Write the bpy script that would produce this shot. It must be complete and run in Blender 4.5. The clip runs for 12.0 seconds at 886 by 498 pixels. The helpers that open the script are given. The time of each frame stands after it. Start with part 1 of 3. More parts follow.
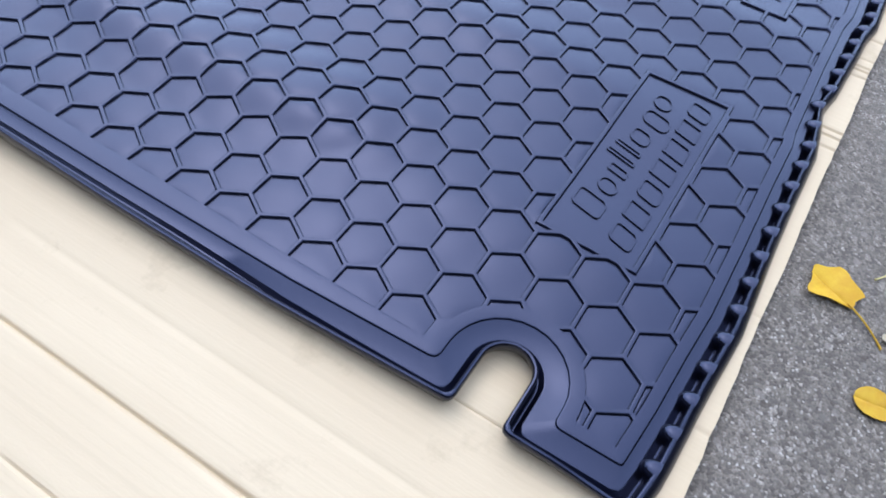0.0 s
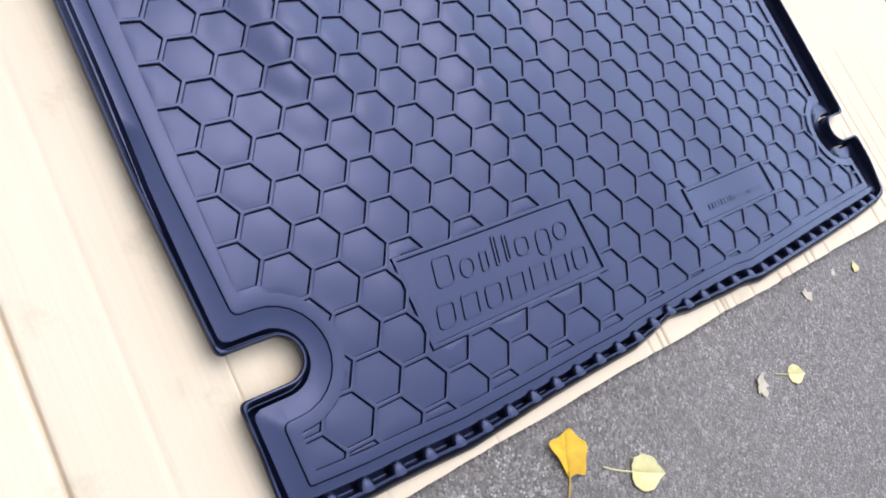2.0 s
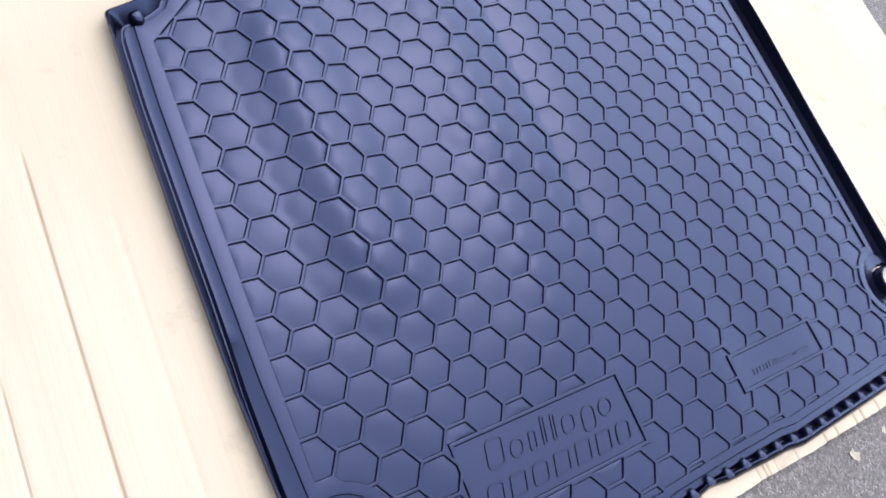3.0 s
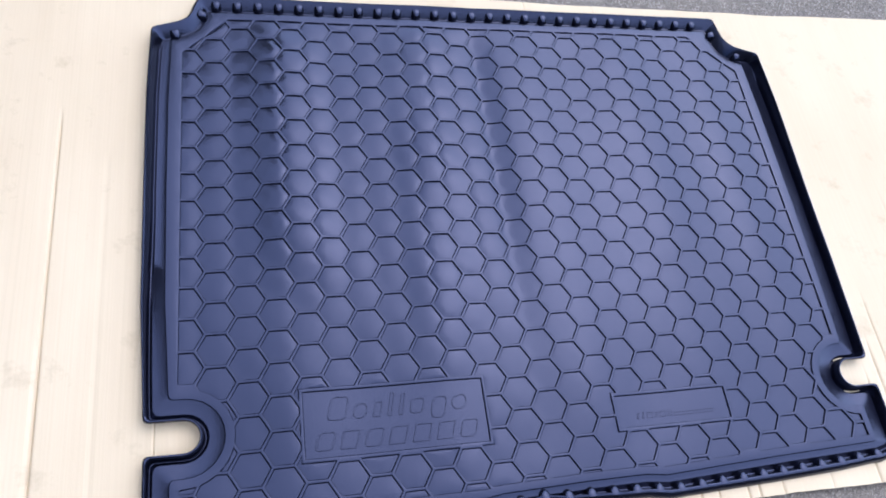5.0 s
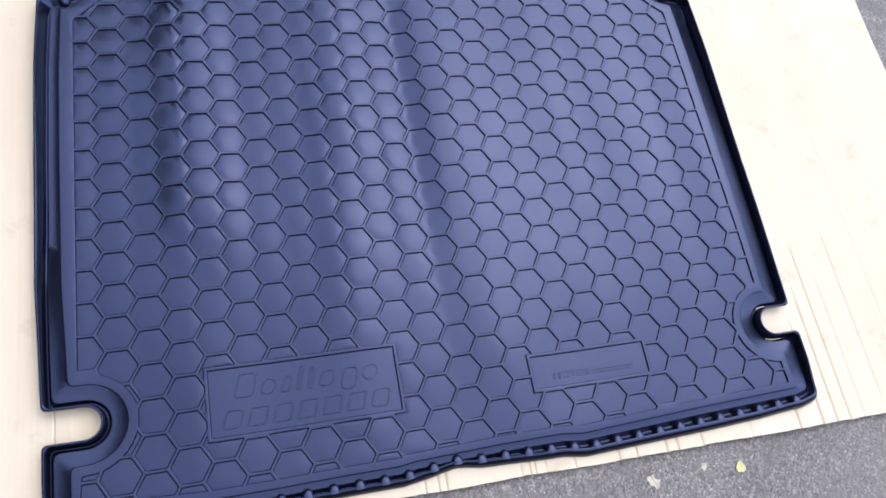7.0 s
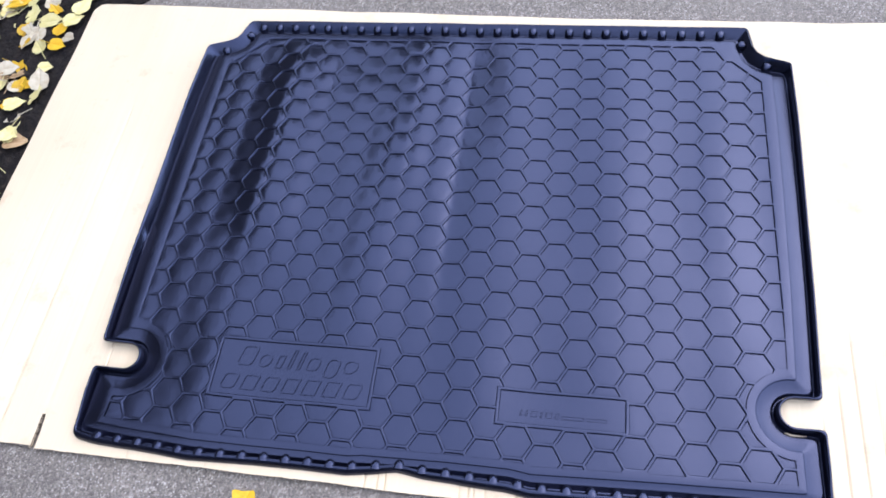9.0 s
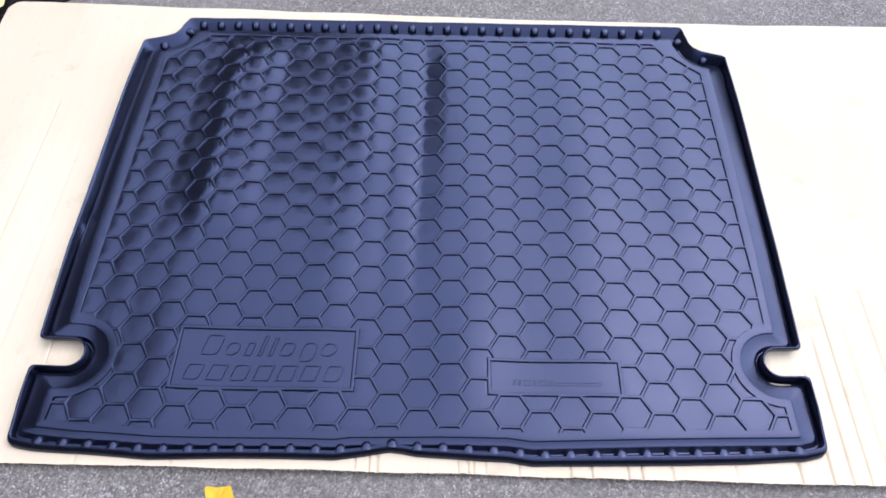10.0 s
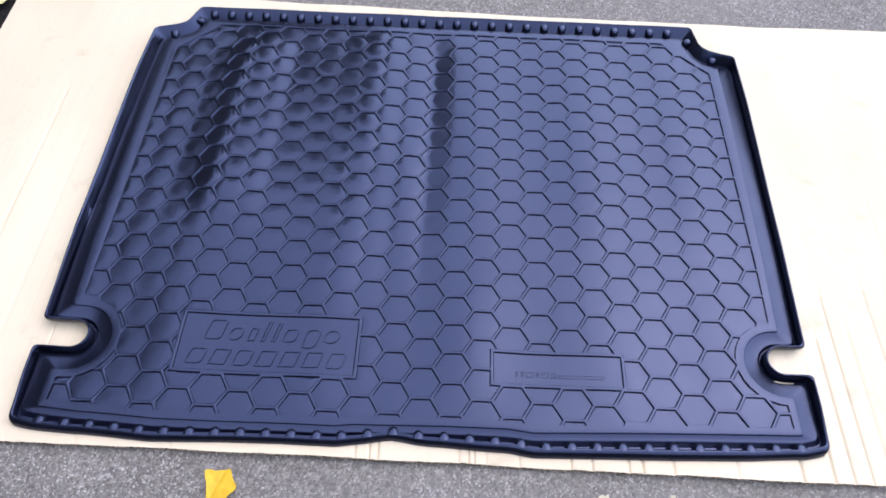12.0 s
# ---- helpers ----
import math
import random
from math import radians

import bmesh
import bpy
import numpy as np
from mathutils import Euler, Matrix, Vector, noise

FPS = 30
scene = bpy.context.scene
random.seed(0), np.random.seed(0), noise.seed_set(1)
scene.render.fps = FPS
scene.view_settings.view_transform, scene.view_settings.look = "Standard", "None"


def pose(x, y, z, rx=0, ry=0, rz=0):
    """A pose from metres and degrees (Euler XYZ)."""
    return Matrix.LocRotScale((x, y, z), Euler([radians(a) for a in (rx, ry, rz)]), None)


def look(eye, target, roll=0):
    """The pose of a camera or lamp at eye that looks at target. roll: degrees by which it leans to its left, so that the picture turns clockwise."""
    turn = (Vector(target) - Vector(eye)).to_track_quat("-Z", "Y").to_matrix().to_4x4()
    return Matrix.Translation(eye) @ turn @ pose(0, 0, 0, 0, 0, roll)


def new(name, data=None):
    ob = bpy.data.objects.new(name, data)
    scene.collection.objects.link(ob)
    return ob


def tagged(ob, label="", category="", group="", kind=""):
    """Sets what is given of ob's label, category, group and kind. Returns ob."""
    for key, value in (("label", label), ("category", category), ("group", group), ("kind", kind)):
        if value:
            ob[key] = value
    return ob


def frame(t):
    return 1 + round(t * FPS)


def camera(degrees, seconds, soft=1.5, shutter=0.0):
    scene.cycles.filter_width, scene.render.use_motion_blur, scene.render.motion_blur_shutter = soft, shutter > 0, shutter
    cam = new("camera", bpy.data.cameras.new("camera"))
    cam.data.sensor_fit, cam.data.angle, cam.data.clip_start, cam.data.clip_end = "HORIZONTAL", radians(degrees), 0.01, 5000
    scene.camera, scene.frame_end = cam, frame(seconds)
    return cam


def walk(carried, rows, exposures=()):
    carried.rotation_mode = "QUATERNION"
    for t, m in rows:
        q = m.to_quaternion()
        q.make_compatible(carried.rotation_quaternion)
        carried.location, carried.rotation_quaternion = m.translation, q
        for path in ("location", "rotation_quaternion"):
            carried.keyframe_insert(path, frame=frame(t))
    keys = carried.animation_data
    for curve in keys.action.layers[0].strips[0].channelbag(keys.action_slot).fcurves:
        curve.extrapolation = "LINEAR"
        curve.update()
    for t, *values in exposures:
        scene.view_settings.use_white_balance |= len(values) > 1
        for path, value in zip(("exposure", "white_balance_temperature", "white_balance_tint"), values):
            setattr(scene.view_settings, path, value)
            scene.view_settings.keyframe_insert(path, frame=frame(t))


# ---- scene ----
cam = camera(62.0, 12.0, soft=1.7)
PATH = [
    (0, (-0.836, 0.077, 0.559), (0.227, 0.611, -1.049), 7.1),
    (0.5, (-0.836, 0.058, 0.557), (0.223, 0.513, -1.078), 12.4),
    (1, (-0.796, 0.07, 0.571), (0.363, 0.286, -1.044), 47.1),
    (1.5, (-0.792, 0.087, 0.654), (0.352, 0.337, -0.967), 56.6),
    (2, (-0.785, 0.082, 0.676), (0.337, 0.358, -0.956), 53.0),
    (2.5, (-0.794, 0.175, 0.786), (0.175, 0.539, -0.925), 43.9),
    (2.7, (-0.788, 0.22, 0.811), (0.19, 0.626, -0.885), 43.9),
    (4.3, (-0.587, 0.026, 1.045), (0.128, 0.742, -0.68), 35.0),
    (4.5, (-0.528, -0.007, 1.055), (0.071, 0.777, -0.684), 29.9),
    (5, (-0.426, -0.081, 1.083), (0.035, 0.741, -0.681), 24.0),
    (5.5, (-0.399, -0.12, 1.096), (0.074, 0.675, -0.677), 26.6),
    (6, (-0.407, -0.117, 1.102), (0.058, 0.697, -0.665), 26.1),
    (6.5, (-0.404, -0.072, 1.105), (0.172, 0.609, -0.685), 32.3),
    (6.7, (-0.376, -0.051, 1.099), (0.196, 0.61, -0.699), 31.3),
    (8.3, (0.122, -0.095, 1.129), (-0.078, 0.594, -0.738), -13.9),
    (8.5, (0.14, -0.095, 1.143), (-0.017, 0.703, -0.684), -12.6),
    (9, (0.187, -0.217, 1.139), (-0.145, 0.725, -0.593), -13.6),
    (9.5, (0.144, -0.298, 1.094), (-0.076, 0.774, -0.581), -8.5),
    (10, (0.029, -0.35, 1.035), (0.013, 0.785, -0.612), 0.3),
    (10.5, (0.015, -0.361, 1.027), (0.022, 0.777, -0.618), 2.5),
    (11, (0.024, -0.357, 1.011), (0.024, 0.787, -0.629), 2.4),
    (11.5, (0.022, -0.362, 1.016), (0.025, 0.796, -0.614), 2.7),
    (12, (0.025, -0.369, 1.022), (0.002, 0.777, -0.618), 1.4),
]
walk(cam, [(t, look(eye, target, roll)) for t, eye, target, roll in PATH], [(0, 2.05, 5600, 9), (0.5, 2.04, 5600, 9), (1.0, 2.02, 5850, 12), (1.5, 2.12, 5900, 13), (2.7, 2.25, 5850, 13), (4.3, 2.12, 5680, 13), (6.7, 2.16, 5680, 13), (8.5, 2.42, 5730, 14), (10, 2.30, 5700, 15), (12, 2.28, 5700, 15)])

# ---- world, sun and exposure ----
world = bpy.data.worlds.new("sky")
scene.world = world
world.use_nodes = True
wn = world.node_tree.nodes
sky = wn.new("ShaderNodeTexSky")
sky.sky_type = "NISHITA"
sky.sun_disc = False
sky.sun_elevation = radians(58)
sky.sun_rotation = radians(43)
sky.air_density, sky.dust_density, sky.ozone_density = 1.0, 1.2, 1.5
wn["Background"].inputs["Strength"].default_value = 0.100
world.node_tree.links.new(sky.outputs["Color"], wn["Background"].inputs["Color"])

sun = new("sun", bpy.data.lights.new("sun", "SUN"))
sun.data.energy, sun.data.angle, sun.data.color = 0.98, radians(165), (1.0, 0.955, 0.90)
sun.matrix_world = look((1.75, 1.88, 4.1), (0, 0, 0))


# ---- materials ----
class Mat:
    """A node material with a few shorthands."""

    def __init__(self, name, rough=0.8, spec=0.5):
        self.m = bpy.data.materials.new(name)
        self.m.use_nodes = True
        self.t = self.m.node_tree
        self.b = self.t.nodes["Principled BSDF"]
        self.b.inputs["Roughness"].default_value = rough
        self.b.inputs["Specular IOR Level"].default_value = spec
        self.pos = self.add("ShaderNodeTexCoord").outputs["Object"]

    def add(self, kind, **values):
        n = self.t.nodes.new(kind)
        for key, v in values.items():
            n.inputs[key.replace("_", " ")].default_value = v
        return n

    def link(self, a, b):
        self.t.links.new(a, b)

    def noise(self, scale, detail=4.0, rough=0.55, stretch=None):
        n = self.add("ShaderNodeTexNoise", Scale=scale, Detail=detail, Roughness=rough)
        if stretch:
            mp = self.add("ShaderNodeMapping")
            mp.inputs["Scale"].default_value = stretch
            self.link(self.pos, mp.inputs["Vector"])
            self.link(mp.outputs["Vector"], n.inputs["Vector"])
        else:
            self.link(self.pos, n.inputs["Vector"])
        return n.outputs["Fac"]

    def cells(self, scale):
        n = self.add("ShaderNodeTexVoronoi", Scale=scale)
        self.link(self.pos, n.inputs["Vector"])
        return n

    def ramp(self, fac, *stops):
        r = self.add("ShaderNodeValToRGB")
        e = r.color_ramp.elements
        while len(e) < len(stops):
            e.new(0.5)
        for s, (at, c) in zip(e, stops):
            s.position, s.color = at, (*c, 1) if len(c) == 3 else c
        self.link(fac, r.inputs["Fac"])
        return r.outputs["Color"]

    def mix(self, fac, a, b, how="MIX"):
        n = self.t.nodes.new("ShaderNodeMix")
        n.data_type, n.blend_type = "RGBA", how
        for sock, v in ((n.inputs[0], fac), (n.inputs[6], a), (n.inputs[7], b)):
            if hasattr(v, "links"):
                self.link(v, sock)
            else:
                sock.default_value = v if isinstance(v, (int, float)) else (*v, 1)
        return n.outputs[2]

    def maths(self, how, a, b):
        n = self.t.nodes.new("ShaderNodeMath")
        n.operation = how
        for sock, v in zip(n.inputs, (a, b)):
            if hasattr(v, "links"):
                self.link(v, sock)
            else:
                sock.default_value = v
        return n.outputs[0]

    def bump(self, height, distance, strength=1.0):
        n = self.add("ShaderNodeBump", Strength=strength, Distance=distance)
        self.link(height, n.inputs["Height"])
        self.link(n.outputs["Normal"], self.b.inputs["Normal"])

    def colour(self, c):
        if hasattr(c, "links"):
            self.link(c, self.b.inputs["Base Color"])
        else:
            self.b.inputs["Base Color"].default_value = (*c, 1)


def rubber():
    k = Mat("dark_rubber", rough=0.20, spec=0.72)
    base = k.ramp(k.noise(9, 4), (0.3, (0.0016, 0.0016, 0.0034)), (0.7, (0.0026, 0.0026, 0.0052)))
    dust = k.ramp(k.noise(70, 3), (0.55, (0, 0, 0)), (0.8, (0.2, 0.2, 0.2)))
    k.colour(k.mix(dust, base, (0.012, 0.012, 0.020)))
    k.link(k.ramp(k.noise(25, 3), (0.3, (0.17,) * 3), (0.7, (0.25,) * 3)), k.b.inputs["Roughness"])
    k.b.inputs["Specular Tint"].default_value = (0.545, 0.605, 0.97, 1)
    k.bump(k.noise(900, 2), 0.0003, 0.35)
    return k.m


def cardboard():
    k = Mat("cream_cardboard", rough=0.85, spec=0.25)
    base = k.ramp(k.noise(3, 5, 0.6, (1, 0.35, 1)), (0.3, (0.555, 0.433, 0.272)), (0.7, (0.640, 0.515, 0.338)))
    flute = k.noise(1.0, 2, 0.5, (260, 1.2, 1))
    fibre = k.noise(500, 3, 0.6, (1, 0.3, 1))
    base = k.mix(k.ramp(flute, (0.35, (0, 0, 0)), (0.75, (0.13,) * 3)), base, (0.41, 0.31, 0.19))
    stain = k.ramp(k.noise(14, 5, 0.65), (0.58, (0, 0, 0)), (0.75, (0.45,) * 3))
    k.colour(k.mix(stain, base, (0.35, 0.262, 0.155)))
    k.bump(k.mix(0.5, flute, fibre), 0.0005, 0.5)
    return k.m


def card_edge():
    k = Mat("cardboard_edge", rough=0.9, spec=0.2)
    wave = k.noise(1.0, 3, 0.5, (300, 300, 120))
    k.colour(k.ramp(wave, (0.4, (0.12, 0.085, 0.05)), (0.6, (0.5, 0.4, 0.27))))
    return k.m


def asphalt():
    k = Mat("grey_asphalt", rough=0.85, spec=0.3)
    grain = k.cells(310)
    fine = k.noise(480, 4, 0.75)
    broad = k.noise(2.2, 5, 0.6)
    grey = k.ramp(grain.outputs["Color"], (0.12, (0.070, 0.058, 0.043)), (0.45, (0.215, 0.182, 0.142)), (0.72, (0.33, 0.285, 0.225)), (0.9, (0.55, 0.485, 0.395)))
    grey = k.mix(k.ramp(fine, (0.38, (0,) * 3), (0.62, (0.85,) * 3)), grey, (0.105, 0.088, 0.070))
    grit = k.cells(330)
    sort = k.add("ShaderNodeSeparateColor")
    k.link(grit.outputs["Color"], sort.inputs["Color"])
    bright = k.maths("MULTIPLY", k.ramp(sort.outputs["Blue"], (0.92, (0,) * 3), (0.95, (1,) * 3)), k.ramp(grit.outputs["Distance"], (0.35, (1,) * 3), (0.5, (0,) * 3)))
    grey = k.mix(k.maths("MULTIPLY", bright, 0.7), grey, (0.62, 0.56, 0.47))
    stones = k.cells(95)
    pick = k.add("ShaderNodeSeparateColor")
    k.link(stones.outputs["Color"], pick.inputs["Color"])
    stone = k.maths("MULTIPLY", k.ramp(pick.outputs["Red"], (0.80, (0,) * 3), (0.86, (1,) * 3)), k.ramp(stones.outputs["Distance"], (0.30, (1,) * 3), (0.42, (0,) * 3)))
    grey = k.mix(k.maths("MULTIPLY", stone, 0.35), grey, (0.46, 0.41, 0.34))
    pit = k.maths("MULTIPLY", k.ramp(pick.outputs["Green"], (0.80, (0,) * 3), (0.86, (1,) * 3)), k.ramp(stones.outputs["Distance"], (0.25, (1,) * 3), (0.45, (0,) * 3)))
    grey = k.mix(k.maths("MULTIPLY", pit, 0.35), grey, (0.05, 0.042, 0.034))
    blotch = k.ramp(k.noise(26, 4, 0.6), (0.35, (0,) * 3), (0.65, (0.45,) * 3))
    grey = k.mix(blotch, grey, (0.115, 0.098, 0.077))
    k.colour(k.mix(k.ramp(broad, (0.35, (0,) * 3), (0.7, (0.35,) * 3)), grey, (0.26, 0.222, 0.178)))
    height = k.maths("SUBTRACT", fine, k.maths("MULTIPLY", grain.outputs["Distance"], 0.9))
    k.bump(height, 0.0022, 0.8)
    return k.m


def soil():
    k = Mat("dark_soil", rough=0.95, spec=0.2)
    k.colour(k.ramp(k.noise(60, 6, 0.7), (0.35, (0.005, 0.004, 0.0035)), (0.6, (0.020, 0.015, 0.011)), (0.8, (0.085, 0.065, 0.045))))
    k.bump(k.noise(90, 6, 0.7), 0.008, 1.0)
    return k.m


def leaf_skin(name, a, b):
    k = Mat(name, rough=0.6, spec=0.35)
    info = k.add("ShaderNodeObjectInfo").outputs["Random"]
    blotch = k.ramp(k.noise(70, 4, 0.6), (0.35, a), (0.7, b))
    hue = k.add("ShaderNodeHueSaturation")
    k.link(k.maths("ADD", k.maths("MULTIPLY", info, 0.35), 0.85), hue.inputs["Value"])
    k.link(blotch, hue.inputs["Color"])
    spot = k.ramp(k.noise(260, 3), (0.68, (0, 0, 0)), (0.76, (0.7,) * 3))
    k.colour(k.mix(spot, hue.outputs["Color"], (0.25, 0.16, 0.03)))
    k.bump(k.noise(300, 3, 0.6, (1, 0.3, 1)), 0.0006, 0.5)
    return k.m


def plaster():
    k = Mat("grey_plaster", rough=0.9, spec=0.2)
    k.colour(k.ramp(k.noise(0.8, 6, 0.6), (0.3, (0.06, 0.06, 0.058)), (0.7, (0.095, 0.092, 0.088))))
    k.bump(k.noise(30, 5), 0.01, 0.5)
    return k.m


RUBBER, CARD, EDGE, ASPHALT, SOIL, PLASTER = rubber(), cardboard(), card_edge(), asphalt(), soil(), plaster()
YELLOW = leaf_skin("yellow_leaf", (0.46, 0.245, 0.003), (0.55, 0.34, 0.011))
PALE = leaf_skin("pale_leaf", (0.49, 0.41, 0.14), (0.57, 0.49, 0.22))
WHITISH = leaf_skin("dry_leaf", (0.38, 0.31, 0.19), (0.49, 0.42, 0.29))
BROWN = leaf_skin("brown_leaf", (0.22, 0.13, 0.05), (0.36, 0.24, 0.12))


# ---- helpers for meshes ----
def obj(name, verts, faces, material, parent=None, smooth=False, label=""):
    me = bpy.data.meshes.new(name)
    me.from_pydata([tuple(v) for v in verts], [], faces)
    me.validate()
    me.materials.append(material)
    if smooth:
        me.shade_smooth()
        me.set_sharp_from_angle(angle=radians(38))
    ob = new(name, me)
    ob.parent = parent
    if label:
        tagged(ob, label)
    return ob


def smooth01(a, b, v):
    v = min(1, max(0, (v - a) / (b - a)))
    return v * v * (3 - 2 * v)


# ---- ground ----
GROUND_Z = -0.008


def grid_axis(lo, hi, fine_lo, fine_hi, step):
    inner = list(np.arange(fine_lo, fine_hi + step / 2, step))
    return [lo, lo / 8, lo / 40] + inner + [hi / 40, hi / 8, hi]


def build_ground():
    xs = grid_axis(-400, 400, -1.6, 1.9, 0.05)
    ys = grid_axis(-400, 400, -0.9, 2.2, 0.05)
    verts = [(x, y, GROUND_Z + 0.0025 * (noise.noise(Vector((x * 3, y * 3, 0))) - 0.6)) for y in ys for x in xs]
    w = len(xs)
    faces = [(j * w + i, j * w + i + 1, (j + 1) * w + i + 1, (j + 1) * w + i) for j in range(len(ys) - 1) for i in range(w - 1)]
    tagged(obj("ground", verts, faces, ASPHALT, smooth=True), "worn grey asphalt with coarse light stone grains", "asphalt", kind="structure")


build_ground()


def soil_edge(y):
    return -0.93 + 0.13 * smooth01(0.97, 1.05, y) - 0.12 * smooth01(1.25, 2.2, y)


def build_soil():
    """A strip of soil beside the asphalt, with an uneven edge and a crumbly top."""
    cols, rows = 110, 110
    verts, faces = [], []
    for j in range(rows + 1):
        y = 0.2 + 4.3 * (j / rows) ** 1.9
        edge = soil_edge(y) + 0.02 * noise.noise(Vector((0, y * 14, 3)))
        for i in range(cols + 1):
            x = edge - 1.2 * (i / cols) ** 1.5
            crumb = max(0.0, noise.noise(Vector((x * 55, y * 55, 5)))) ** 1.5 * 0.016 + 0.004 * noise.noise(Vector((x * 120, y * 120, 8)))
            up = 0.008 * smooth01(0, 0.12, edge - x) * (1 + 0.8 * noise.noise(Vector((x * 9, y * 9, 1)))) + crumb * smooth01(0, 0.05, edge - x)
            verts.append((x, y, GROUND_Z - 0.004 + max(up, 0.0) + 0.005 * (i > 0)))
    w = cols + 1
    faces = [(j * w + i, (j + 1) * w + i, (j + 1) * w + i + 1, j * w + i + 1) for j in range(rows) for i in range(cols)]
    tagged(obj("soil_bed", verts, faces, SOIL, smooth=True), "dark crumbly soil under fallen leaves beside the asphalt", "soil", kind="structure")


build_soil()


def unseen_wall(name, x0, x1, y0, y1, z1, label):
    """A plain wall, added far enough off to stay unseen, that darkens the reflections."""
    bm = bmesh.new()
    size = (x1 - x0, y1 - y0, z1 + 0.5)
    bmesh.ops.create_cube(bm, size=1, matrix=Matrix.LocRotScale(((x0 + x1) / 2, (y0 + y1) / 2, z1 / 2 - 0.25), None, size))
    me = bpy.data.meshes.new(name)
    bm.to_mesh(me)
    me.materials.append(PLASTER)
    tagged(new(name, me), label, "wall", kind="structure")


# made-up surroundings, never in view: they block low sky and darken the rubber's reflections
unseen_wall("wall_west", -2.3, -2.0, -3.9, 1.9, 2.4, "plain low dark grey plastered wall, added unseen beyond the soil bed to darken reflections")
unseen_wall("wall_northwest", -2.3, -2.0, 1.9, 4.8, 2.6, "plain dark grey plastered wall, added unseen beyond the soil bed to darken reflections")
unseen_wall("wall_northwest", -2.3, -2.0, 4.8, 8.0, 1.7, "plain low dark grey plastered wall, added unseen beyond the soil bed to darken reflections")
unseen_wall("wall_northwest", -2.5, -2.0, 8.0, 12.0, 7.5, "plain tall dark grey plastered wall, added unseen far beyond the soil bed to darken reflections")
unseen_wall("wall_northwest", -2.0, -0.9, 4.9, 5.2, 4.9, "plain tall dark grey plastered wall, added unseen to darken reflections on the mat's left half")
unseen_wall("wall_south", -2.0, 6.5, -4.2, -3.9, 3.2, "plain dark grey plastered wall, added unseen in the south to darken reflections")
unseen_wall("wall_east", 6.2, 6.5, -3.9, 12.0, 1.6, "plain low dark grey plastered wall, added unseen in the east to darken reflections")
unseen_wall("wall_north", -2.0, 6.2, 12.0, 12.3, 4.5, "plain dark grey plastered wall, added unseen in the north to darken reflections")


# ---- cardboard sheet ----
CARD_T = 0.006


# folds and dents across the sheet: place, depth, width, reach
CREASES = [(-0.744, 0.0036, 0.0021, -0.1, 0.68), (-0.746, 0.0018, 0.0046, -0.1, 0.30), (-0.822, 0.0026, 0.0020, -0.1, 0.43), (-0.798, 0.0020, 0.0018, -0.1, 0.28), (-0.59, 0.0016, 0.0014, 0.05, 0.25), (-0.67, 0.0008, 0.004, 0.06, 0.6),
           (0.628, 0.0024, 0.0022, -0.1, 0.28), (0.655, 0.0016, 0.003, -0.1, 0.22), (0.70, 0.0016, 0.0024, 0.0, 0.3), (0.76, 0.0008, 0.003, 0.1, 0.5), (0.86, 0.0009, 0.003, -0.1, 0.5),
           (-0.50, 0.0014, 0.0030, -0.1, 0.05), (-0.363, 0.0012, 0.0026, -0.1, 0.05), (-0.10, 0.0024, 0.0022, -0.1, 0.06), (-0.08, 0.0028, 0.0020, -0.1, 0.06), (-0.068, 0.0032, 0.0022, -0.1, 0.06),
           (0.047, 0.0020, 0.0022, -0.1, 0.05), (0.061, 0.0028, 0.0018, -0.1, 0.05), (0.069, 0.0024, 0.0018, -0.1, 0.05), (0.086, 0.0018, 0.0024, -0.1, 0.05), (0.133, 0.0022, 0.0024, -0.1, 0.05),
           (0.206, 0.0028, 0.0020, -0.1, 0.05), (0.236, 0.0030, 0.0022, -0.1, 0.05), (0.287, 0.0032, 0.0024, -0.1, 0.05), (0.307, 0.0034, 0.0022, -0.1, 0.05), (0.35, 0.0026, 0.0024, -0.1, 0.05),
           (0.44, 0.0014, 0.0026, -0.1, 0.05), (0.531, 0.0034, 0.0024, -0.1, 0.06), (0.575, 0.0034, 0.0022, -0.1, 0.14), (0.602, 0.0030, 0.0024, -0.1, 0.2), (0.25, 0.0013, 0.002, 0.9, 1.1), (0.10, 0.0013, 0.002, 0.9, 1.1)]


